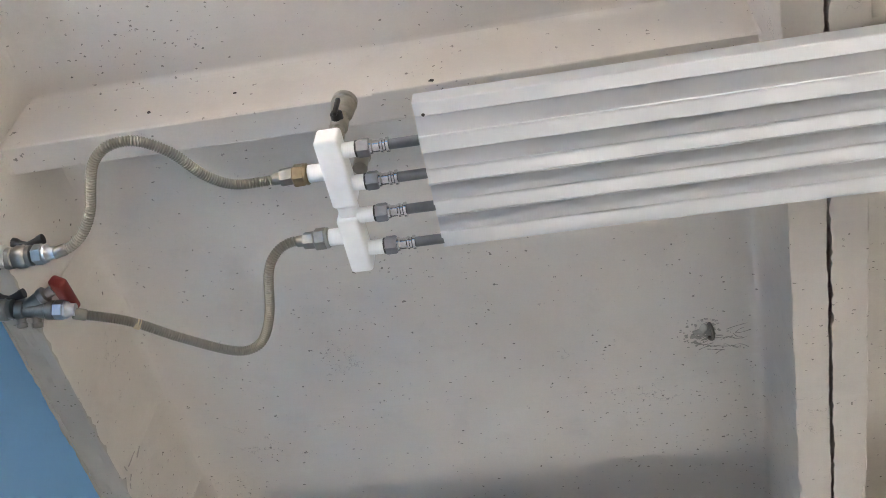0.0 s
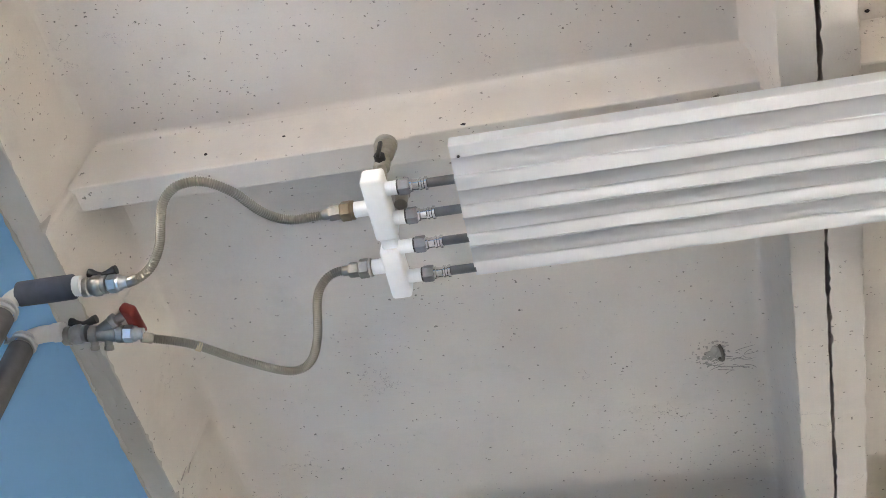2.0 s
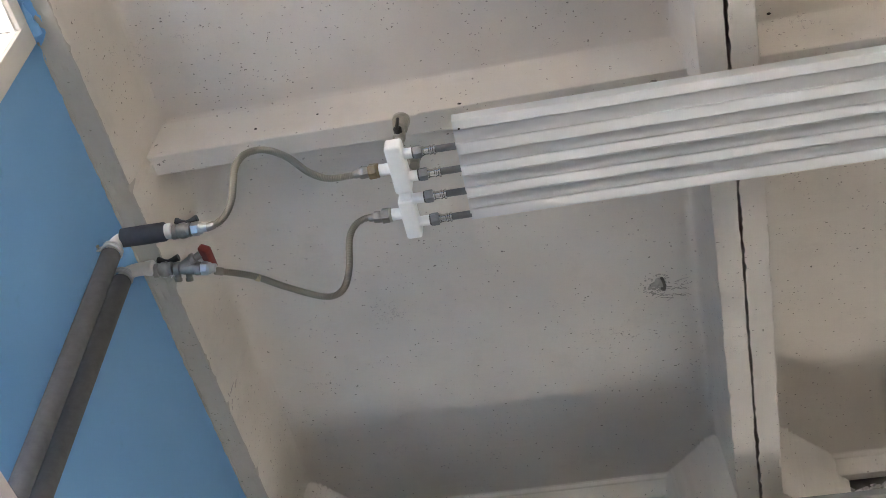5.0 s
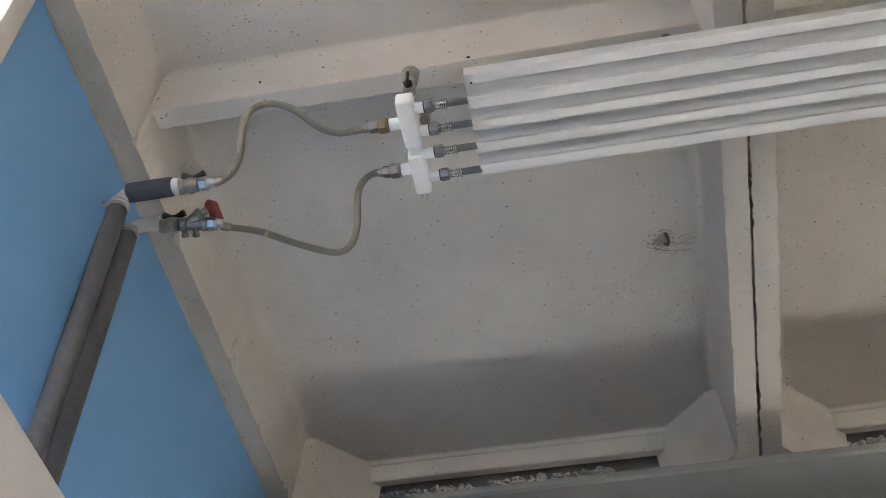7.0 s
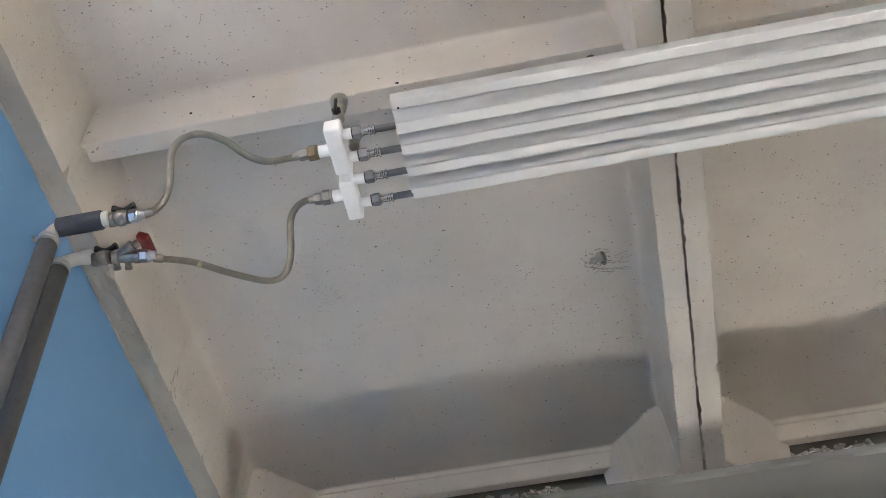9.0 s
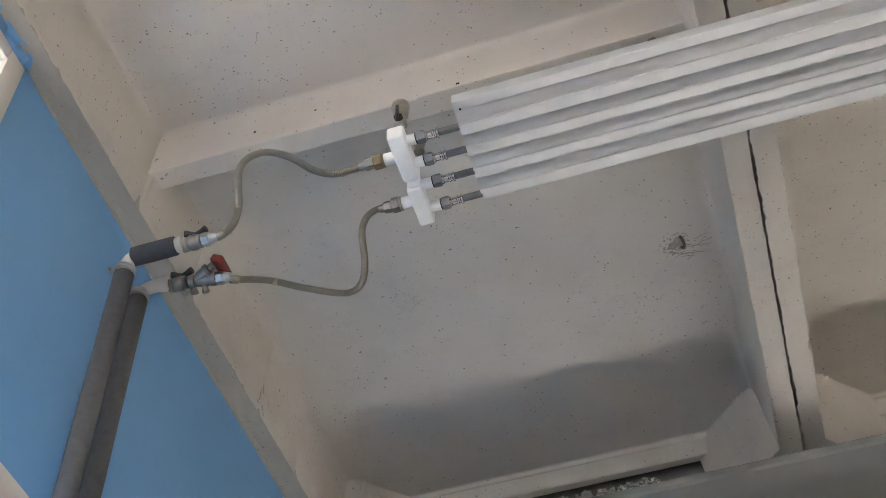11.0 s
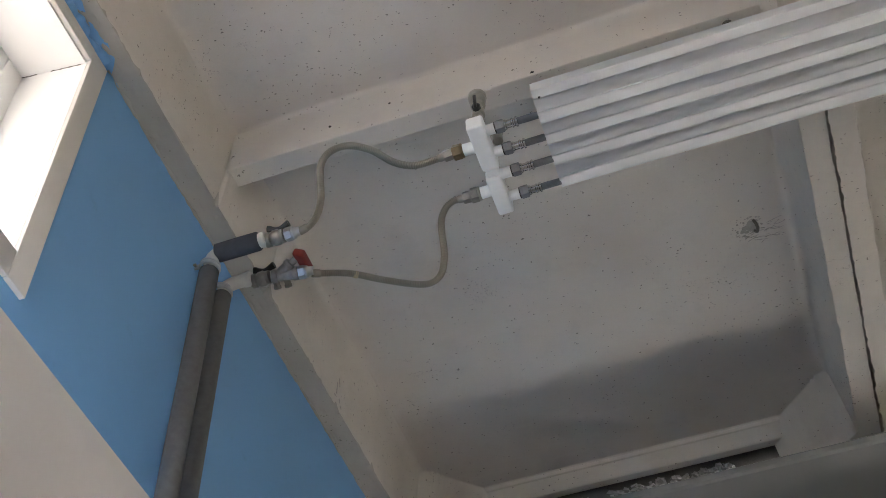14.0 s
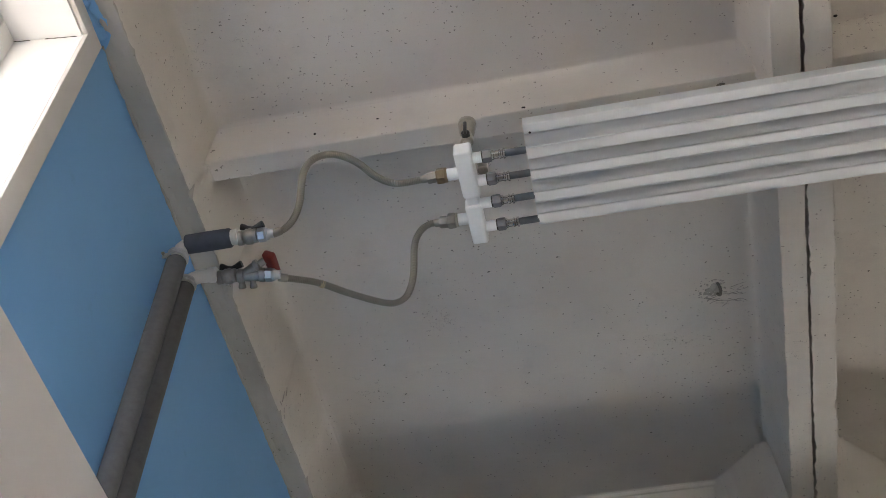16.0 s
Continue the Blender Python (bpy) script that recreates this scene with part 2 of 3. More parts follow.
# ---- the hall: floor, walls, ceiling ----
Z_CEIL = 4.265
# floor out of view, split at the beam into a warm and a neutral reflector
structure("floor", box(-0.3, 12.3, -8.3, 1.8, -0.2, 0.0), FLOOR, "unseen hall floor, partly sunlit, tinted warm to colour the bounced light", "floor")
structure("floor_far_bay", box(-0.3, 12.3, 1.8, 9.3, -0.2, 0.0), FLOOR_GREY, "unseen grey floor beyond the beam, partly sunlit, for a neutral bounce", "floor")
structure("wall_east", box(12.0, 12.3, -8.3, 9.3, 0.0, 4.6), HALL, "plain plastered wall closing the hall", "wall")
structure("wall_north", box(0.0, 12.0, 9.0, 9.3, 0.0, 4.6), HALL, "plain plastered wall closing the hall", "wall")
# unseen south wall; its openings are added and sized to throw sun on the floor
TAN = math.tan(radians(SUN_UP))
A0, A1 = (8.0 + 2.60) * TAN, (8.3 + 2.88) * TAN      # upper strip: a sunlit strip beyond the beam
B0, B1 = (8.0 - 6.60) * TAN, (8.3 - 5.95) * TAN      # lower openings: a sunlit field on the warm-tinted floor
bm = bmesh.new()
for left, right, low, high in ((0.0, 12.0, 0.0, B0), (0.0, 2.2, B0, B1), (11.8, 12.0, B0, B1), (0.0, 12.0, B1, A0), (0.0, 0.3, A0, A1), (11.6, 12.0, A0, A1), (0.0, 12.0, A1, 4.6)):
    box(left, right, -8.3, -8.0, low, high, bm=bm)
structure("wall_south", bm, HALL, "unseen plastered wall with a high strip opening and low openings added for the sun", "wall")

# blue wall with its high window
WY0, WY1, WZ0, WZ1 = -1.32, -0.115, 3.285, 3.926
bm = box(-0.3, 0.0, -8.3, WY0, 0.0, 4.6)
box(-0.3, 0.0, WY1, 9.3, 0.0, 4.6, bm=bm)
box(-0.3, 0.0, WY0, WY1, 0.0, WZ0, bm=bm)
box(-0.3, 0.0, WY0, WY1, 3.972, 4.6, bm=bm)
structure("wall_west", bm, BLUE, "plastered wall painted sky blue above a pale lining", "wall")

# pale lining on the lower wall; the pipes run down behind it
structure("wall_lining", box(0.165, 0.216, -8.0, 9.0, 0.0, 2.868, 0.002), LINING, "pale pinkish-grey lining boards over the lower wall", "wall lining")


# ribbed roof slabs
def near(v, knots, values):
    return np.interp(v, knots, values)


def slab(name, x0, x1, first, label):
    """A ribbed concrete slab: its underside as one relief of long ribs, cross ribs and haunches."""
    w = x1 - x0
    edge = [0, .012, .022, .03, .04, .048, .056, .06, .062, .064, .066, .070, .075, .080, .084, .087, .09, .094, .098, .105, .112, .126, .14]
    fine = list(np.arange(0.15, 0.31, 0.0035))
    xs = sorted(set(np.round(edge + fine + [w - e for e in edge + fine] + list(np.linspace(0.32, w - 0.32, 22)), 4)))
    ys = [-4.05]
    while ys[-1] < 1.965:
        y = ys[-1]
        fine_y = -1.12 < y < -0.93 or 0.27 < y < 0.50 or y > 1.66
        ys.append(min(1.965, y + (0.0025 if 0.325 < y < 0.465 or y > 1.90 else 0.0035 if fine_y else 0.012 if y > -0.5 else 0.03)))
    X, Y = np.meshgrid(np.array(xs), np.array(ys), indexing="ij")
    jag = np.array([[noise.noise((x * 3, y * 11 + x0 * 7, 3.1)) * 0.0022 + max(0, noise.noise((x > w / 2, y * 26, 8.2 + x0)) - 0.33) * 0.022 + noise.noise((x > w / 2, y * 90, 1.7 + x0)) * 0.0016
                     for y in ys] for x in xs])
    d = np.minimum(X, w - X) + jag
    drop = near(d, [0, .062, .066, .084, .090, .098, .112], [.265, .265, .245, .030, .012, .004, 0])
    for yc in (0.3945, -1.03):
        e = np.abs(Y - yc) - 0.0295 + jag * 0.7
        drop = np.maximum(drop, near(e, [0, .003, .009, .012, .018, .024], [.135, .130, .020, .009, .002, 0]))
    e = 1.938 - Y
    drop = np.maximum(drop, near(e, [0, .003, .008, .016, .019, .025], [.072, .067, .016, .012, .004, 0]))
    cut = (d - 0.09) + (1.918 - Y)
    drop = np.maximum(drop, near(cut, [.138, .142, .150, .160, .166], [.265, .24, .13, .015, 0]) * (Y > 1.6))
    wave = np.array([[noise.noise((x * 1.7 + x0, y * 1.7, 0.4)) * 0.003 for y in ys] for x in xs])
    Z = Z_CEIL - drop + wave * (drop < 0.2)
    if first:
        Z += (X < 0.061) * np.array([[0.0040 * noise.noise((x * 40, y * 15, 6.0)) + 0.0030 * noise.noise((x * 110, y * 42, 2.0)) - 0.008 * max(0.0, noise.noise((x * 55, y * 24, 9.0)) - 0.25) for y in ys] for x in xs])
    XX = X + x0
    nib = np.array([noise.noise((y * 9, x0, 1.0)) * 0.003 + noise.noise((y * 47, x0, 5.0)) * 0.0035 + noise.noise((y * 160, x0, 3.0)) * 0.0030 for y in ys])
    if not first:
        XX[0, :] += nib + 0.001
        XX[1, :] += nib * 0.3
    XX[-1, :] += nib * 0.8
    nx, ny = len(xs), len(ys)
    verts = np.stack([XX, Y, Z], -1).reshape(-1, 3).tolist()
    at = lambda i, j: i * ny + j
    faces = [(at(i, j), at(i, j + 1), at(i + 1, j + 1), at(i + 1, j)) for i in range(nx - 1) for j in range(ny - 1)]
    rim = [at(i, 0) for i in range(nx)] + [at(nx - 1, j) for j in range(1, ny)] + [at(i, ny - 1) for i in range(nx - 2, -1, -1)] + [at(0, j) for j in range(ny - 2, 0, -1)]
    base = len(verts)
    verts += [(verts[r][0], verts[r][1], 4.30) for r in rim]
    n = len(rim)
    faces += [(rim[k], rim[(k + 1) % n], base + (k + 1) % n, base + k) for k in range(n)]
    faces.append(tuple(base + k for k in range(n)))
    me = bpy.data.meshes.new(name)
    me.from_pydata(verts, [], faces)
    me.materials.append(CONCRETE)
    me.materials.append(RAW)
    if first:   # the edge over the blue wall is left rough and unpainted
        band = [i for i, x in enumerate(xs) if x < 0.0625]
        mark = np.zeros(len(faces), dtype=np.int32)
        for i in band[:-1]:
            mark[i * (ny - 1):(i + 1) * (ny - 1)] = 1
        me.polygons.foreach_set("material_index", mark)
    me.polygons.foreach_set("use_smooth", [True] * len(me.polygons))
    me.set_sharp_from_angle(angle=radians(24))
    me.update()
    return tagged(new(name, me), label, "roof slab", "roof slabs", "structure")


SLAB_TEXT = "ribbed concrete roof slab, painted off-white, pitted with air holes"
slab_1 = slab("roof_slab_1", 0.001, 1.4968, True, SLAB_TEXT)
slab("roof_slab_2", 1.5028, 2.9965, False, SLAB_TEXT)
slab("roof_slab_3", 3.0035, 4.4965, False, SLAB_TEXT)
structure("ceiling", box(-0.3, 12.3, -8.3, 9.3, 4.305, 4.6), RAW, "flat concrete roof deck over the ribbed slabs", "ceiling")
bm = box(0.0, 12.0, 2.36, 9.0, 4.24, 4.304)
box(4.5, 12.0, -8.0, 2.0, 4.24, 4.304, bm=bm)
box(0.0, 4.5, -8.0, -4.06, 4.24, 4.304, bm=bm)
structure("ceiling_far_bays", bm, CONCRETE, "off-white concrete ceiling of the far bays", "ceiling")

# beam under the slab ends
prof = [(1.628, 3.872), (1.621, 3.866), (1.620, 3.846), (1.626, 3.838), (1.80, 3.806), (1.835, 3.77), (1.835, 3.30), (2.13, 3.30), (2.13, 3.77), (2.165, 3.806),
        (2.35, 3.838), (2.36, 3.866), (2.30, 3.872), (2.30, 3.997), (1.86, 3.997), (1.86, 3.872)]
structure("roof_beam", extrude_profile(prof, 0.0, 12.0), BEAM, "grey painted concrete roof beam carrying the slab ends", "beam")

# ---- window ----
win = tagged(thing("window_1", (-0.15, -0.7, 3.285), "high white plastic window with pale trim, daylight outside", "window", kind="structure"), "")
x1 = -0.165
bm = box(x1 - 0.012, 0.002, WY1 - 0.001, WY1 + 0.012, WZ0 - 0.01, 3.973)
part("side_reveal", bm, PVC, win)
bm = bmesh.new()
vs = [bm.verts.new(c) for c in ((x1, WY0, 3.958), (x1, WY1, 3.958), (0.0, WY1, 3.926), (0.0, WY0, 3.926), (x1, WY0, 3.97), (x1, WY1, 3.97), (0.0, WY1, 3.955), (0.0, WY0, 3.955))]
for f in ((0, 1, 2, 3), (4, 5, 6, 7), (0, 1, 5, 4), (1, 2, 6, 5), (2, 3, 7, 6), (3, 0, 4, 7)):
    bm.faces.new([vs[i] for i in f])
part("head_reveal", bm, PVC, win)
part("window_sill", box(x1, 0.004, WY0, WY1, WZ0 - 0.02, WZ0 + 0.001, 0.003), PVC, win)
part("trim", box(0.0, 0.012, WY1, -0.061, 3.218, 3.972, 0.002), TRIM, win, "pale painted trim board")
part("trim", box(0.0, 0.0125, WY0 - 0.06, WY1 - 0.001, 3.93, 3.9725, 0.002), TRIM, win, "pale painted trim board")
part("trim", box(0.0, 0.012, WY0 - 0.06, WY1 - 0.001, 3.218, 3.284, 0.002), TRIM, win, "pale painted trim board")
part("window_frame", box(x1 - 0.06, x1, WY1 - 0.052, WY1 + 0.004, WZ0, 3.974, 0.004), PVC, win)
part("window_frame", box(x1 - 0.06, x1 - 0.001, WY0, WY1 - 0.053, 3.908, 3.974, 0.004), PVC, win)
part("window_frame", box(x1 - 0.06, x1 - 0.001, WY0, WY1 - 0.053, WZ0, WZ0 + 0.052, 0.004), PVC, win)
part("window_frame", box(x1 - 0.06, x1, WY0, WY0 + 0.052, WZ0, 3.96, 0.004), PVC, win)
pane = part("pane", box(x1 - 0.034, x1 - 0.03, WY0 + 0.05, WY1 - 0.05, WZ0 + 0.05, 3.91), GLASS, win)
pane.visible_shadow = False

# ---- ceiling heating panel ----
def heating_panel():
    ob = thing("ceiling_heating_panel", (0.88, 0.4, 3.93), "long white aluminium radiant heating panel hung under the ribs", "heating panel")
    z = 3.893
    lip = [(0.262, z + 0.034), (0.262, z + 0.0085), (0.2635, z + 0.0070), (0.2865, z + 0.0075), (0.2880, z + 0.0090), (0.2885, z + 0.034)]
    part("edge_flange", extrude_profile(lip, 0.880, 4.2), ALU, ob)
    y0, pitch = 0.2890, 0.0612
    # each fin: a steep rounded flank, a low hump, a crisp step and a flat sole up to the next seam
    flank = [(0.0, 0.0150), (0.0008, 0.0122), (0.0030, 0.0106), (0.0070, 0.0089), (0.0120, 0.0070), (0.0170, 0.0053), (0.0210, 0.0043), (0.0240, 0.0039), (0.0270, 0.0035),
             (0.0297, 0.0027), (0.0305, 0.0002), (0.0318, -0.0006), (0.0340, -0.0008), (0.0590, 0.0000), (0.0604, 0.0014)]
    for k in range(4):
        a = y0 + k * pitch
        low = [(a + u, z + v) for u, v in flank]
        part("fin", extrude_profile(low + [(a + 0.0604, z + 0.034), (a, z + 0.034)], 0.879 - k * 0.0012, 4.2), ALU, ob)
    for k, lift in ((2, 0.0), (3, 0.0006)):
        a = y0 + k * pitch
        part("pressed_seam", extrude_profile([(a - 0.0052, z - 0.0016 + lift), (a - 0.0030, z - 0.0013 + lift), (a - 0.0030, z + 0.010), (a - 0.0052, z + 0.010)], 0.8765, 4.2), ALU, ob)
    for x in (1.475, 2.98):
        for y in (0.33, 0.48):
            part("hanger", lathe((x - 0.01, y, z + 0.028), (0, 0, 1), [(0, 0.005), (0.082, 0.005)], 8), STEEL, ob)
    return ob


heating_panel()

# ---- manifolds ----
TAPS = ((0.327, 3.899), (0.389, 3.899), (0.452, 3.899), (0.519, 3.899))


def manifold():
    ob = thing("pipe_manifold", (0.74, 0.42, 3.88), "white plastic twin manifold between the hoses and the heating panel", "manifold")
    z = 3.9
    part("body", box(0.718, 0.758, 0.297, 0.424, z - 0.018, z + 0.024, 0.006, seg=3), PLASTIC, ob)
    part("collar", box(0.722, 0.752, 0.424, 0.449, z - 0.012, z + 0.020, 0.006, seg=3), PLASTIC, ob)
    part("body", box(0.716, 0.753, 0.447, 0.556, z - 0.018, z + 0.022, 0.006, seg=3), PLASTIC, ob)
    for y in (0.361, 0.489):
        part("inlet_stub", lathe((0.722, y, z), (-1, 0, 0), [(0, 0.014), (0.030, 0.014), (0.032, 0.0128)], 20), PLASTIC, ob)
    for y, h in TAPS:
        part("outlet_stub", lathe((0.750, y, h), (1, 0, 0), [(0, 0.0125), (0.028, 0.0125), (0.029, 0.0115)], 20), PLASTIC, ob)
    return ob


manifold()


def tap_fitting(y, z):
    ob = thing("pipe_fitting", (0.80, y, z), "grey compression fitting with a dark tube into the heating panel", "pipe fitting", "panel fittings")
    part("seal_ring", lathe((0.778, y, z), (1, 0, 0), [(0, 0.0135), (0.003, 0.0135)], 20), BLACK, ob)
    part("nut", hexnut((0.780, y, z), (1, 0, 0), 0.020, 0.0155), NUT, ob)
    part("crimp_sleeve", lathe((0.799, y, z), (1, 0, 0), [(0, 0.009), (0.002, 0.0115), (0.005, 0.0115), (0.007, 0.0095), (0.017, 0.0095), (0.019, 0.0112),
                                                     (0.022, 0.0112), (0.023, 0.0095), (0.026, 0.0095), (0.028, 0.012), (0.032, 0.012), (0.033, 0.009)], 20), CRIMP, ob)
    part("tube", lathe((0.829, y, z), (1, 0, 0), [(0, 0.0085), (0.049, 0.0085)], 20), TUBE, ob)
    return ob


for y, h in TAPS:
    tap_fitting(y, h)

# air vent on top of the manifold
vent = thing("air_vent", (0.746, 0.318, 3.924), "nickel-plated automatic air vent with a black wing tap", "air vent")
c = (0.746, 0.318, 3.920)
part("stem", lathe(c, (0, 0, 1), [(0, 0.013), (0.012, 0.013), (0.014, 0.010), (0.03, 0.010), (0.034, 0.015), (0.05, 0.015), (0.055, 0.011), (0.07, 0.011)], 20), DULL_NICKEL, vent)
part("chamber", lathe((c[0], c[1], c[2] + 0.068), (0, 0, 1), [(0, 0.012), (0.005, 0.0175), (0.02, 0.0195), (0.030, 0.0205), (0.032, 0.0185), (0.034, 0.0185), (0.036, 0.0215), (0.045, 0.0215), (0.049, 0.018)], 28), DULL_NICKEL, vent)
part("wing_tap", box(c[0] - 0.004, c[0] + 0.004, c[1] - 0.03, c[1] - 0.022, c[2] + 0.030, c[2] + 0.078, 0.003), BLACK, vent)
part("tap_hub", lathe((c[0], c[1] - 0.012, c[2] + 0.042), (0, -1, 0), [(0, 0.010), (0.010, 0.010), (0.014, 0.006)], 16), BLACK, vent)
plug = thing("drain_plug", (0.772, 0.372, 3.93), "brass plug fitting behind the manifold", "pipe fitting")
part("body", lathe((0.772, 0.372, 3.912), (0, 0, 1), [(0, 0.012), (0.03, 0.012), (0.032, 0.014), (0.046, 0.014), (0.048, 0.011)], 20), NICKEL, plug)

# ---- hoses ----
def hose(points, label):
    ob = thing("braided_hose", points[0], label, "hose", "flexible hoses")
    line = smooth_line(points, 0.00085)
    part("corrugated_tube", sweep(line, lambda i: 0.0080 + 0.0008 * math.cos(i * 2 * math.pi / 5), 18), HOSE, ob)
    a, b = line[0], line[-1]
    t = (line[6] - a).normalized()
    part("sleeve", lathe(a - t * 0.004, t, [(0, 0.0080), (0.002, 0.0098), (0.02, 0.0098), (0.022, 0.0085)], 18), NICKEL, ob)
    t = (line[-7] - b).normalized()
    part("sleeve", lathe(b - t * 0.004, t, [(0, 0.0080), (0.002, 0.0098), (0.02, 0.0098), (0.022, 0.0085)], 18), NICKEL, ob)
    part("union_nut", hexnut(b + t * 0.006, -t, 0.022, 0.0145), NICKEL, ob)
    return ob


UPPER = [(0.300, 0.366, 3.785), (0.325, 0.361, 3.789), (0.350, 0.344, 3.797), (0.371, 0.313, 3.808), (0.386, 0.272, 3.816), (0.402, 0.238, 3.824), (0.430, 0.219, 3.832), (0.470, 0.224, 3.843), (0.510, 0.259, 3.854),
         (0.542, 0.314, 3.866), (0.577, 0.348, 3.880), (0.621, 0.360, 3.895), (0.652, 0.361, 3.9)]
LOWER = [(0.272, 0.502, 3.8), (0.347, 0.541, 3.812), (0.411, 0.598, 3.825), (0.478, 0.650, 3.838), (0.512, 0.664, 3.848), (0.540, 0.649, 3.856), (0.563, 0.601, 3.864), (0.581, 0.528, 3.878), (0.600, 0.499, 3.890),
         (0.625, 0.489, 3.9), (0.655, 0.489, 3.9)]
hose(UPPER, "corrugated stainless steel hose bent in a wave, upper of two")
hose(LOWER, "corrugated stainless steel hose hanging in a wave, lower of two")
for y, m, name in ((0.361, BRASS, "aged brass union nut"), (0.489, NICKEL, "nickel-plated union nut")):
    u = thing("union_nut", (0.68, y, 3.9), name + " joining hose and manifold", "pipe fitting", "hose unions")
    part("nut", hexnut((0.668, y, 3.9), (1, 0, 0), 0.020, 0.0185), m, u)
    part("flange", lathe((0.6875, y, 3.9), (1, 0, 0), [(0, 0.0175), (0.004, 0.0175), (0.006, 0.015)], 24), DULL_NICKEL if m is NICKEL else m, u)

# ---- valves ----
def wing(at, span, lift, parent, material):
    """A butterfly handle lying along x above a valve."""
    x, y, z = at
    bm = lathe((x, y, z), (0, -0.3, 1), [(0, 0.007), (lift, 0.007)], 12)
    for s in (-1, 1):
        pts = [Vector((x, y - 0.004, z + lift)), Vector((x + s * span * 0.45, y - 0.005, z + lift + 0.001)), Vector((x + s * span * 0.8, y - 0.006, z + lift + 0.005)), Vector((x + s * span, y - 0.007, z + lift + 0.006))]
        line = smooth_line(pts, 0.004)
        n = len(line)
        sweep(line, lambda i: 0.0045 + 0.004 * min(1, i / n * 1.4), 10, bm)
    return part("wing_handle", bm, material, parent)


def ball_valve(x, y, z, label):
    ob = thing("ball_valve", (x, y, z), label, "valve", "ball valves")
    body = part("body", lathe((x, y, z), (1, 0, 0), [(0, 0.0155), (0.002, 0.0175), (0.013, 0.0175), (0.015, 0.0155), (0.017, 0.016), (0.022, 0.0185), (0.034, 0.0185), (0.038, 0.016), (0.040, 0.0165), (0.046, 0.0165), (0.047, 0.014)], 12), NICKEL, ob)
    part("stem", lathe((x + 0.028, y, z + 0.012), (0, -0.3, 1), [(0, 0.009), (0.012, 0.009), (0.014, 0.007)], 12), NICKEL, body)
    wing((x + 0.033, y - 0.003, z + 0.014), 0.026, 0.007, ob, BLACK)
    return ob


PY, PZ = 0.365, 3.785
ball_valve(0.215, PY, PZ, "nickel-plated ball valve with a black butterfly handle")
u = thing("union_nut", (0.275, PY, PZ), "galvanised union nut joining valve and hose", "pipe fitting", "hose unions")
part("nut", hexnut((0.2635, PY, PZ), (1, 0, 0), 0.018, 0.0165, twist=0.5), STEEL, u)
part("collar", lathe((0.282, PY, PZ), (1, 0, 0), [(0, 0.0145), (0.004, 0.0145), (0.008, 0.011), (0.018, 0.0105)], 18), STEEL, u)
QY, QZ = 0.486, 3.80
ball_valve(0.128, 0.477, QZ, "dull nickel ball valve with a black butterfly handle")
st = thing("strainer_valve", (0.18, QY, QZ), "nickel-plated angled balancing valve with a red handle", "valve")
ax = Vector((1, 0.14, 0)).normalized()
o = Vector((0.177, 0.480, QZ))
body = part("body", lathe(o, ax, [(0, 0.014), (0.002, 0.0165), (0.014, 0.0165), (0.016, 0.013), (0.03, 0.0145), (0.05, 0.0145), (0.052, 0.0165), (0.064, 0.0165), (0.066, 0.013)], 12), NICKEL, st)
br = Vector((0.90, -0.33, 0.30)).normalized()
part("branch", lathe(o + ax * 0.012, br, [(0, 0.012), (0.035, 0.0135), (0.037, 0.0155), (0.046, 0.0155), (0.048, 0.009), (0.062, 0.009)], 12), NICKEL, body)
for d in (0.008, 0.034):
    part("test_plug", lathe(o + ax * d + Vector((0, 0.006, -0.006)), (0, 0.75, -0.65), [(0, 0.0075), (0.012, 0.0075), (0.013, 0.009), (0.02, 0.009), (0.022, 0.006)], 14), NICKEL, body)
hb = o + ax * 0.012 + br * 0.062
bm = box(-0.015, 0.015, -0.036, 0.040, -0.010, 0.010, 0.006, seg=3)
bmesh.ops.scale(bm, vec=(0.75, 1, 1), verts=[v for v in bm.verts if v.co.y > 0])
bmesh.ops.transform(bm, matrix=Matrix.Translation(hb + Vector((0.014, 0.012, 0.002))) @ pose(0, 0, 0, 15, 25, 10), verts=bm.verts)
part("handle", bm, RED, st, "dark red plastic handle")
u = thing("union_nut", (0.25, 0.496, QZ), "galvanised union nut joining valve and hose", "pipe fitting", "hose unions")
e = o + ax * 0.064
part("nut", hexnut(e, ax, 0.018, 0.0165, twist=0.3), STEEL, u)
part("collar", lathe(e + ax * 0.018, ax, [(0, 0.0145), (0.004, 0.0145), (0.008, 0.011), (0.018, 0.0105)], 18), STEEL, u)

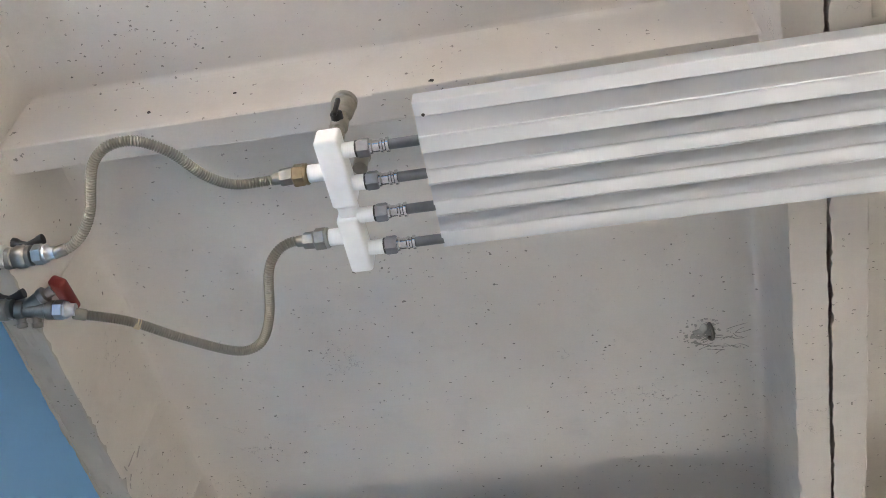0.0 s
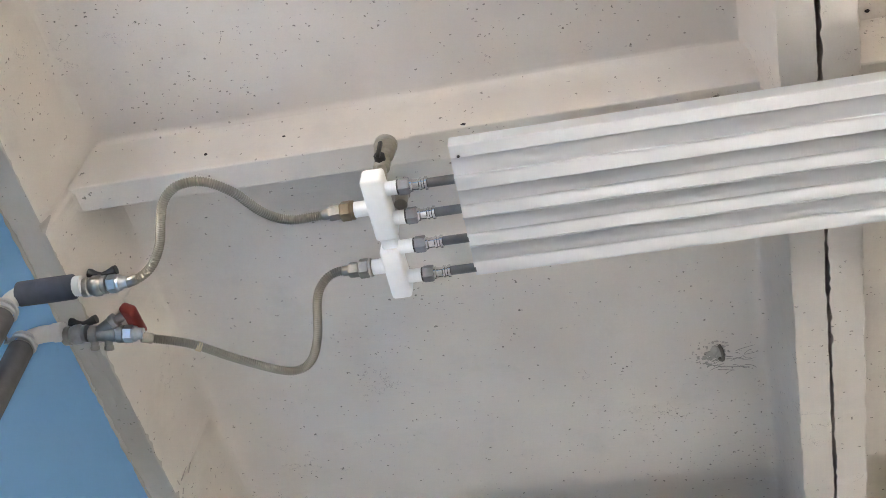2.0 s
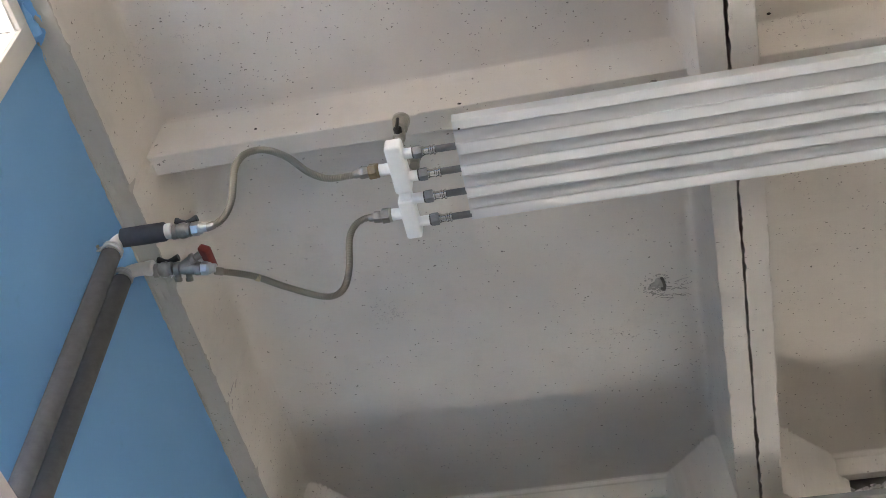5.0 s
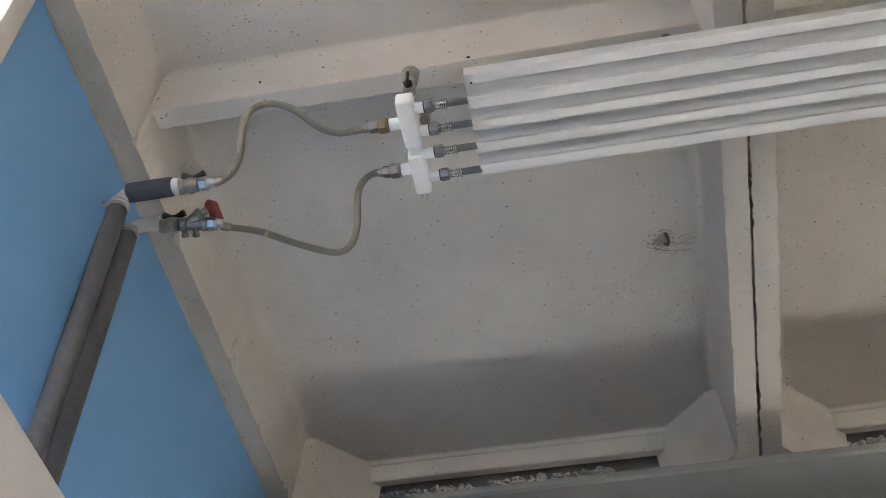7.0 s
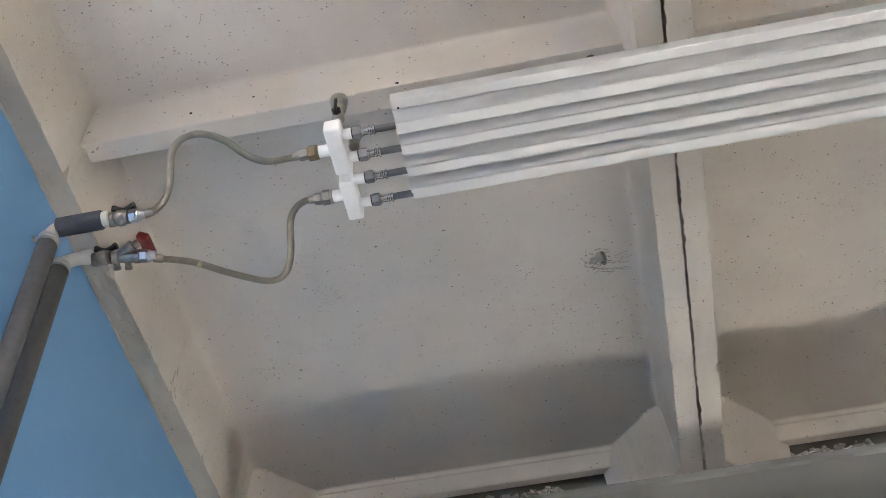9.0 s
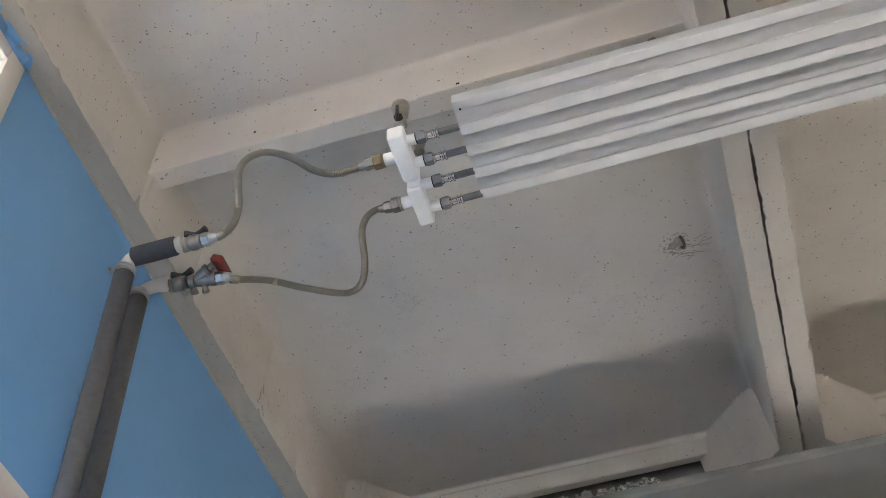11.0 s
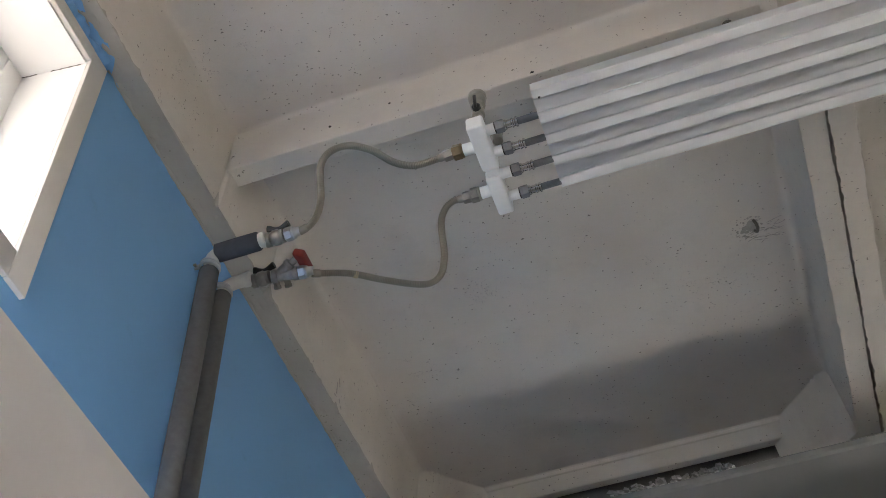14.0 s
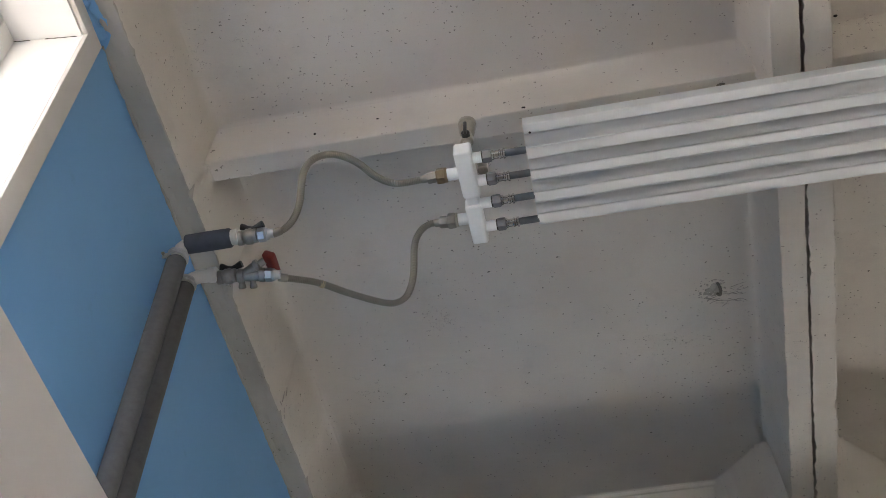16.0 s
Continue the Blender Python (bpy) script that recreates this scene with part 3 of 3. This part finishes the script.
# ---- wall pipes ----
def riser(x, y, top, z_out, x_end, label, jacket):
    ob = thing("insulated_pipe", (x, y, 2.3), label, "pipe", "heating risers")
    part("insulation", lathe((x, y, 2.30), (0, 0, 1), [(0, 0.0225), (1.0, 0.0222), (top - 2.30 - 0.004, 0.0225), (top - 2.30, 0.020)], 28), FOAM, ob)
    rad = 0.028
    pts = [(x, y, top - 0.02), (x, y, z_out - rad), (x + rad * 0.3, y, z_out - rad * 0.3), (x + rad, y, z_out), (x + rad + 0.03, y, z_out)]
    part("elbow", sweep(smooth_line(pts, 0.004), 0.0158, 20), PPR, ob, "white plastic elbow")
    part("branch_pipe", lathe((x + rad, y, z_out), (1, 0, 0), [(0, 0.0145), (x_end - x - rad, 0.0145)], 20), PPR, ob)
    part("end_socket", lathe((x_end - 0.012, y, z_out), (1, 0, 0), [(0, 0.0175), (0.018, 0.0185), (0.020, 0.016)], 20), PPR, ob)
    if jacket:
        bm = lathe((x + 0.012, y, z_out), (1, 0, 0), [(0, 0.019), (0.002, 0.0222), (0.06, 0.0226), (x_end - x - 0.024, 0.0222), (x_end - x - 0.020, 0.019)], 28)
        part("branch_insulation", bm, FOAM_BLUE, ob, "dark blue-grey foam sleeve")
    return ob


def clamp(x, y, z):
    ob = thing("pipe_clamp", (x, y, z), "shiny steel pipe clamp round a riser", "pipe clamp", "pipe clamps")
    ring = [Vector((x + 0.0215 * math.cos(a), y + 0.0215 * math.sin(a), z + 0.004 * math.sin(a * 0.5))) for a in (2 * math.pi * k / 40 for k in range(41))]
    part("band", sweep(ring, 0.0036, 8), STEEL, ob)
    ring2 = [p + Vector((0, 0, 0.010)) for p in ring]
    part("band", sweep(ring2, 0.0028, 8), STEEL, ob)
    part("lug", box(x - 0.032, x - 0.020, y - 0.013, y - 0.009, z - 0.003, z + 0.012, 0.0015), STEEL, ob)
    part("screw", lathe((x - 0.028, y - 0.020, z + 0.005), (0, 1, 0), [(0, 0.004), (0.003, 0.004), (0.004, 0.002), (0.016, 0.002)], 10), DULL_NICKEL, ob)
    return ob


riser(0.085, 0.360, 3.728, PZ, 0.212, "grey foam-insulated heating riser running down the blue wall", True)
riser(0.060, 0.466, 3.768, QZ, 0.125, "grey foam-insulated heating riser beside its twin on the wall", False)
clamp(0.085, 0.360, 3.735)
clamp(0.060, 0.466, 3.775)

# ---- marks and remains on the slabs ----
def rough_lump(c, r, seed, squash=(1, 1, 1), sub=2):
    bm = bmesh.new()
    bmesh.ops.create_icosphere(bm, subdivisions=sub, radius=1.0)
    for v in bm.verts:
        n = v.co.normalized()
        k = r * (1 + 0.45 * noise.noise(n * 2.1 + Vector((seed, 0, 0))))
        v.co = Vector(c) + Vector((n.x * squash[0], n.y * squash[1], n.z * squash[2])) * k
    return bm


# hook end of a lifting loop, half buried in a broken patch
hook = thing("lifting_hook", (1.30, 1.117, 4.26), "dark steel hook stub in a chipped patch of the slab", "hook")
ring = [Vector((1.302 + 0.006 * math.sin(a * 1.1), 1.098 + 0.026 * (1 - math.cos(a)) / 2 * 1.5, 4.262 - 0.017 * math.sin(a))) for a in (math.pi * k / 14 for k in range(15))]
part("loop", sweep(ring, 0.0042, 10), plain("rusty_steel", (0.16, 0.145, 0.13), 0.7, 0.4, vary=0.3, scale=200), hook)
BROKEN = concrete("broken_concrete", (0.25, 0.24, 0.22), (0.44, 0.42, 0.39), relief=1.0)
rnd = random.Random(4)
chips = bmesh.new()
for k in range(190):
    a, d = rnd.uniform(0, 2 * math.pi), abs(rnd.gauss(0, 0.034))
    q = Vector((1.287 + 0.95 * d * math.cos(a), 1.122 + 0.85 * d * math.sin(a), 4.2645))
    lump = rough_lump(q, rnd.uniform(0.0012, 0.0048) * (1.25 - min(1.0, d / 0.07)), k, (rnd.uniform(0.8, 1.9), rnd.uniform(0.7, 1.2), 0.6), 1)
    me = bpy.data.meshes.new("chip")
    lump.to_mesh(me)
    lump.free()
    chips.from_mesh(me)
part("broken_patch", chips, BROKEN, hook, "chipped grey concrete")["kind"] = "stuff"
part("knob", rough_lump((1.292, 1.112, 4.2640), 0.0110, 7, (0.9, 1.1, 0.5)), BROKEN, hook, "round grey concrete knob")
# trowel scratches trailing off the patch
scratch = bmesh.new()
for k in range(26):
    x, y = 1.272 + rnd.uniform(-0.012, 0.09), 1.150 + rnd.gauss(0, 0.017)
    run, rise, bend = rnd.uniform(0.012, 0.045), rnd.uniform(-0.012, 0.012), rnd.uniform(-0.006, 0.006)
    pts = [Vector((x + run * q, y + rise * q + bend * math.sin(3.1 * q), 4.2643)) for q in (0, 0.25, 0.5, 0.75, 1)]
    sweep(smooth_line(pts, 0.004), lambda i: 0.0004 + 0.0005 * abs(math.sin(i * 0.9 + k)), 5, scratch)
part("scratches", scratch, BROKEN, hook, "thin scratches in the paint")["kind"] = "stuff"

# single air holes, hairline cracks and chisel marks in the paint of the first slab
for at, r in (((0.874, 0.3645, 4.139), 0.0052), ((0.512, 0.3625, 4.196), 0.0042), ((0.353, 0.3620, 4.175), 0.0034), ((1.631, 0.330, 4.265), 0.0045)):
    part("air_hole", rough_lump(at, r, r * 900, (1.1, 0.7, 0.8)), DARK, slab_1)
for pts in ([(0.478, 0.252, 4.2650), (0.487, 0.244, 4.2650), (0.498, 0.238, 4.2650), (0.510, 0.243, 4.2650), (0.521, 0.233, 4.2650)],
            [(0.479, 0.253, 4.2650), (0.489, 0.257, 4.2650), (0.494, 0.265, 4.2650), (0.498, 0.273, 4.2650)],
            [(0.436, 0.149, 4.2650), (0.432, 0.164, 4.2650), (0.423, 0.177, 4.2650)]):
    part("hairline_crack", sweep(smooth_line(pts, 0.002), lambda i: 0.0006 + 0.0005 * abs(math.sin(i * 1.3)), 6), DARK, slab_1)
for pts in ([(0.071, 1.123, 4.1030), (0.071, 1.129, 4.0760)],
            [(0.071, 1.111, 4.0780), (0.071, 1.109, 4.0320)],
            [(0.071, 1.153, 4.1290), (0.071, 1.143, 4.0970)],
            [(0.071, 1.147, 4.0890), (0.071, 1.162, 4.0810)],
            [(0.071, 1.093, 4.0180), (0.071, 1.109, 4.0200)],
            [(0.071, 1.128, 4.0280), (0.071, 1.133, 4.0150)],
            [(0.071, 1.136, 4.0090), (0.071, 1.145, 4.0020)]):
    part("chisel_mark", sweep(smooth_line(pts, 0.003), lambda i: 0.0007 + 0.0009 * abs(math.sin(i * 0.8 + pts[0][1] * 40)), 6), BROKEN, slab_1)

# cut wire end on the cross rib
wire = thing("wire_end", (1.338, 0.385, 4.13), "twisted rusty wire end in a hole of the cross rib", "wire")
ring = [Vector((1.338 + 0.013 * math.cos(a) , 0.392 + 0.010 * math.sin(a), 4.127 - 0.003 * math.cos(2 * a))) for a in (2 * math.pi * k / 22 for k in range(20))]
part("loop", sweep(ring, 0.0032, 8), bpy.data.materials["rusty_steel"], wire)
part("plug", rough_lump((1.338, 0.392, 4.131), 0.009, 3, (1, 0.8, 0.5)), DARK, wire)

# mortar and rubble on the beam, in the gap behind the slab ends
rub = thing("mortar_rubble", (0.7, 1.99, 4.0), "broken pale mortar left in the gap above the beam", "rubble", kind="stuff")
rnd = random.Random(9)
heap = bmesh.new()
for from_x, to_x, count in ((0.24, 0.60, 120), (0.66, 1.06, 150), (1.66, 2.05, 110), (2.2, 2.7, 110)):
    for k in range(count):
        q = Vector((rnd.uniform(from_x, to_x), 1.987 + rnd.uniform(-0.006, 0.016), 4.172 + rnd.uniform(-0.016, 0.006) + 0.010 * noise.noise((k * 0.3, from_x, 0))))
        bit = bmesh.new()
        bmesh.ops.create_cube(bit, size=1.0)
        size = rnd.uniform(0.006, 0.019)
        for v in bit.verts:
            v.co = Vector((v.co.x * size * rnd.uniform(0.9, 2.0), v.co.y * size * rnd.uniform(0.6, 1.1), v.co.z * size * rnd.uniform(0.5, 1.0)))
        bmesh.ops.transform(bit, matrix=Matrix.Translation(q) @ pose(0, 0, 0, rnd.uniform(-30, 30), rnd.uniform(-30, 30), rnd.uniform(0, 180)), verts=bit.verts)
        me = bpy.data.meshes.new("bit")
        bit.to_mesh(me)
        bit.free()
        heap.from_mesh(me)
part("lumps", heap, MORTAR, rub)
# back of the gap; its depth of shade is painted into the colour
structure("gap_filling", box(0.0, 4.5, 2.0, 2.06, 4.0, 4.304), GAP, "concrete at the back of the gap behind the slab ends, its shade painted in", "joint")

# ---- ragged edge of plaster and paint along the top of the blue wall ----
def ragged_bead(name, y0, y1, x, z, r, seed, material, label, category):
    ob = thing(name, (x, (y0 + y1) / 2, z), label, category, kind="structure")
    n = int((y1 - y0) / 0.004)
    line = [Vector((x + 0.004 * noise.noise((k * 0.11, seed, 0)), y0 + (y1 - y0) * k / n, z + 0.004 * noise.noise((k * 0.13, seed, 4)))) for k in range(n + 1)]
    rad = lambda k: max(0.0012, r * (1 + 1.3 * noise.noise((k * 0.07, seed, 9)) + 0.7 * noise.noise((k * 0.21, seed, 2)) + 0.12 * noise.noise((k * 0.6, seed, 6))))
    part("bead", sweep(line, rad, 9), material, ob)
    return ob


ragged_bead("plaster_edge", -0.05, 1.95, 0.001, 3.997, 0.0038, 1.0, RAW, "ragged grey plaster edge between blue wall and slab", "plaster edge")
ragged_bead("foam_bead", -1.6, -0.075, 0.006, 3.990, 0.012, 5.0, BLUE, "lumpy mounting foam over the window, painted blue", "foam bead")
bm = bmesh.new()
rows = []
for k in range(150):
    y = -1.6 + 1.56 * k / 149
    fade = min(1.0, max(0.0, (-0.035 - y) / 0.035))
    w = fade * (0.030 + 0.016 * noise.noise((y * 14, 2.0, 0)) + 0.007 * noise.noise((y * 75, 2.0, 3)))
    rows.append([bm.verts.new((0.0, y, 3.9985)), bm.verts.new((max(0.0006, w), y, 3.9985)), bm.verts.new((max(0.0008, w), y, 4.0005)), bm.verts.new((0.0, y, 4.0005))])
for p, q in zip(rows, rows[1:]):
    for i in range(4):
        bm.faces.new((p[i], p[(i + 1) % 4], q[(i + 1) % 4], q[i]))
structure("paint_smear", bm, BLUE, "blue paint smeared over the raw slab edge", "paint smear")

# open joints between the plastic reveals
j = thing("reveal_joint", (-0.08, WY1, 3.94), "dark open joint between the window reveals", "joint", kind="structure")
for a, b in ((0.0, 0.24), (0.46, 0.93)):
    pts = [Vector((x1 + (0.0 - x1) * q, WY1 - 0.0012, 3.957 - 0.032 * q + 0.0006 * math.sin(40 * q))) for q in (a + (b - a) * k / 12 for k in range(13))]
    part("gap", sweep(pts, lambda k: 0.0009 + 0.0006 * math.sin(k * 1.9), 6), DARK, j)

# strip of paper tape round the lower hose, and the rivet in the panel's flange
tape = thing("paper_tape", (0.365, 0.556, 3.816), "torn strip of beige paper tape round the lower hose", "tape")
t = (Vector(LOWER[2]) - Vector(LOWER[1])).normalized()
part("strip", lathe(Vector(LOWER[1]).lerp(Vector(LOWER[2]), 0.12), t, [(0, 0.0086), (0.001, 0.0093), (0.008, 0.0094), (0.010, 0.0088)], 14), plain("beige_tape", (0.50, 0.42, 0.28), 0.8, vary=0.15, scale=90), tape)
rivet = thing("rivet", (0.893, 0.283, 3.899), "small dark rivet in the flange of the heating panel", "rivet")
part("head", lathe((0.893, 0.285, 3.9005), (0, 0, -1), [(0, 0.0028), (0.0012, 0.0026), (0.002, 0.0012)], 10), DARK, rivet)
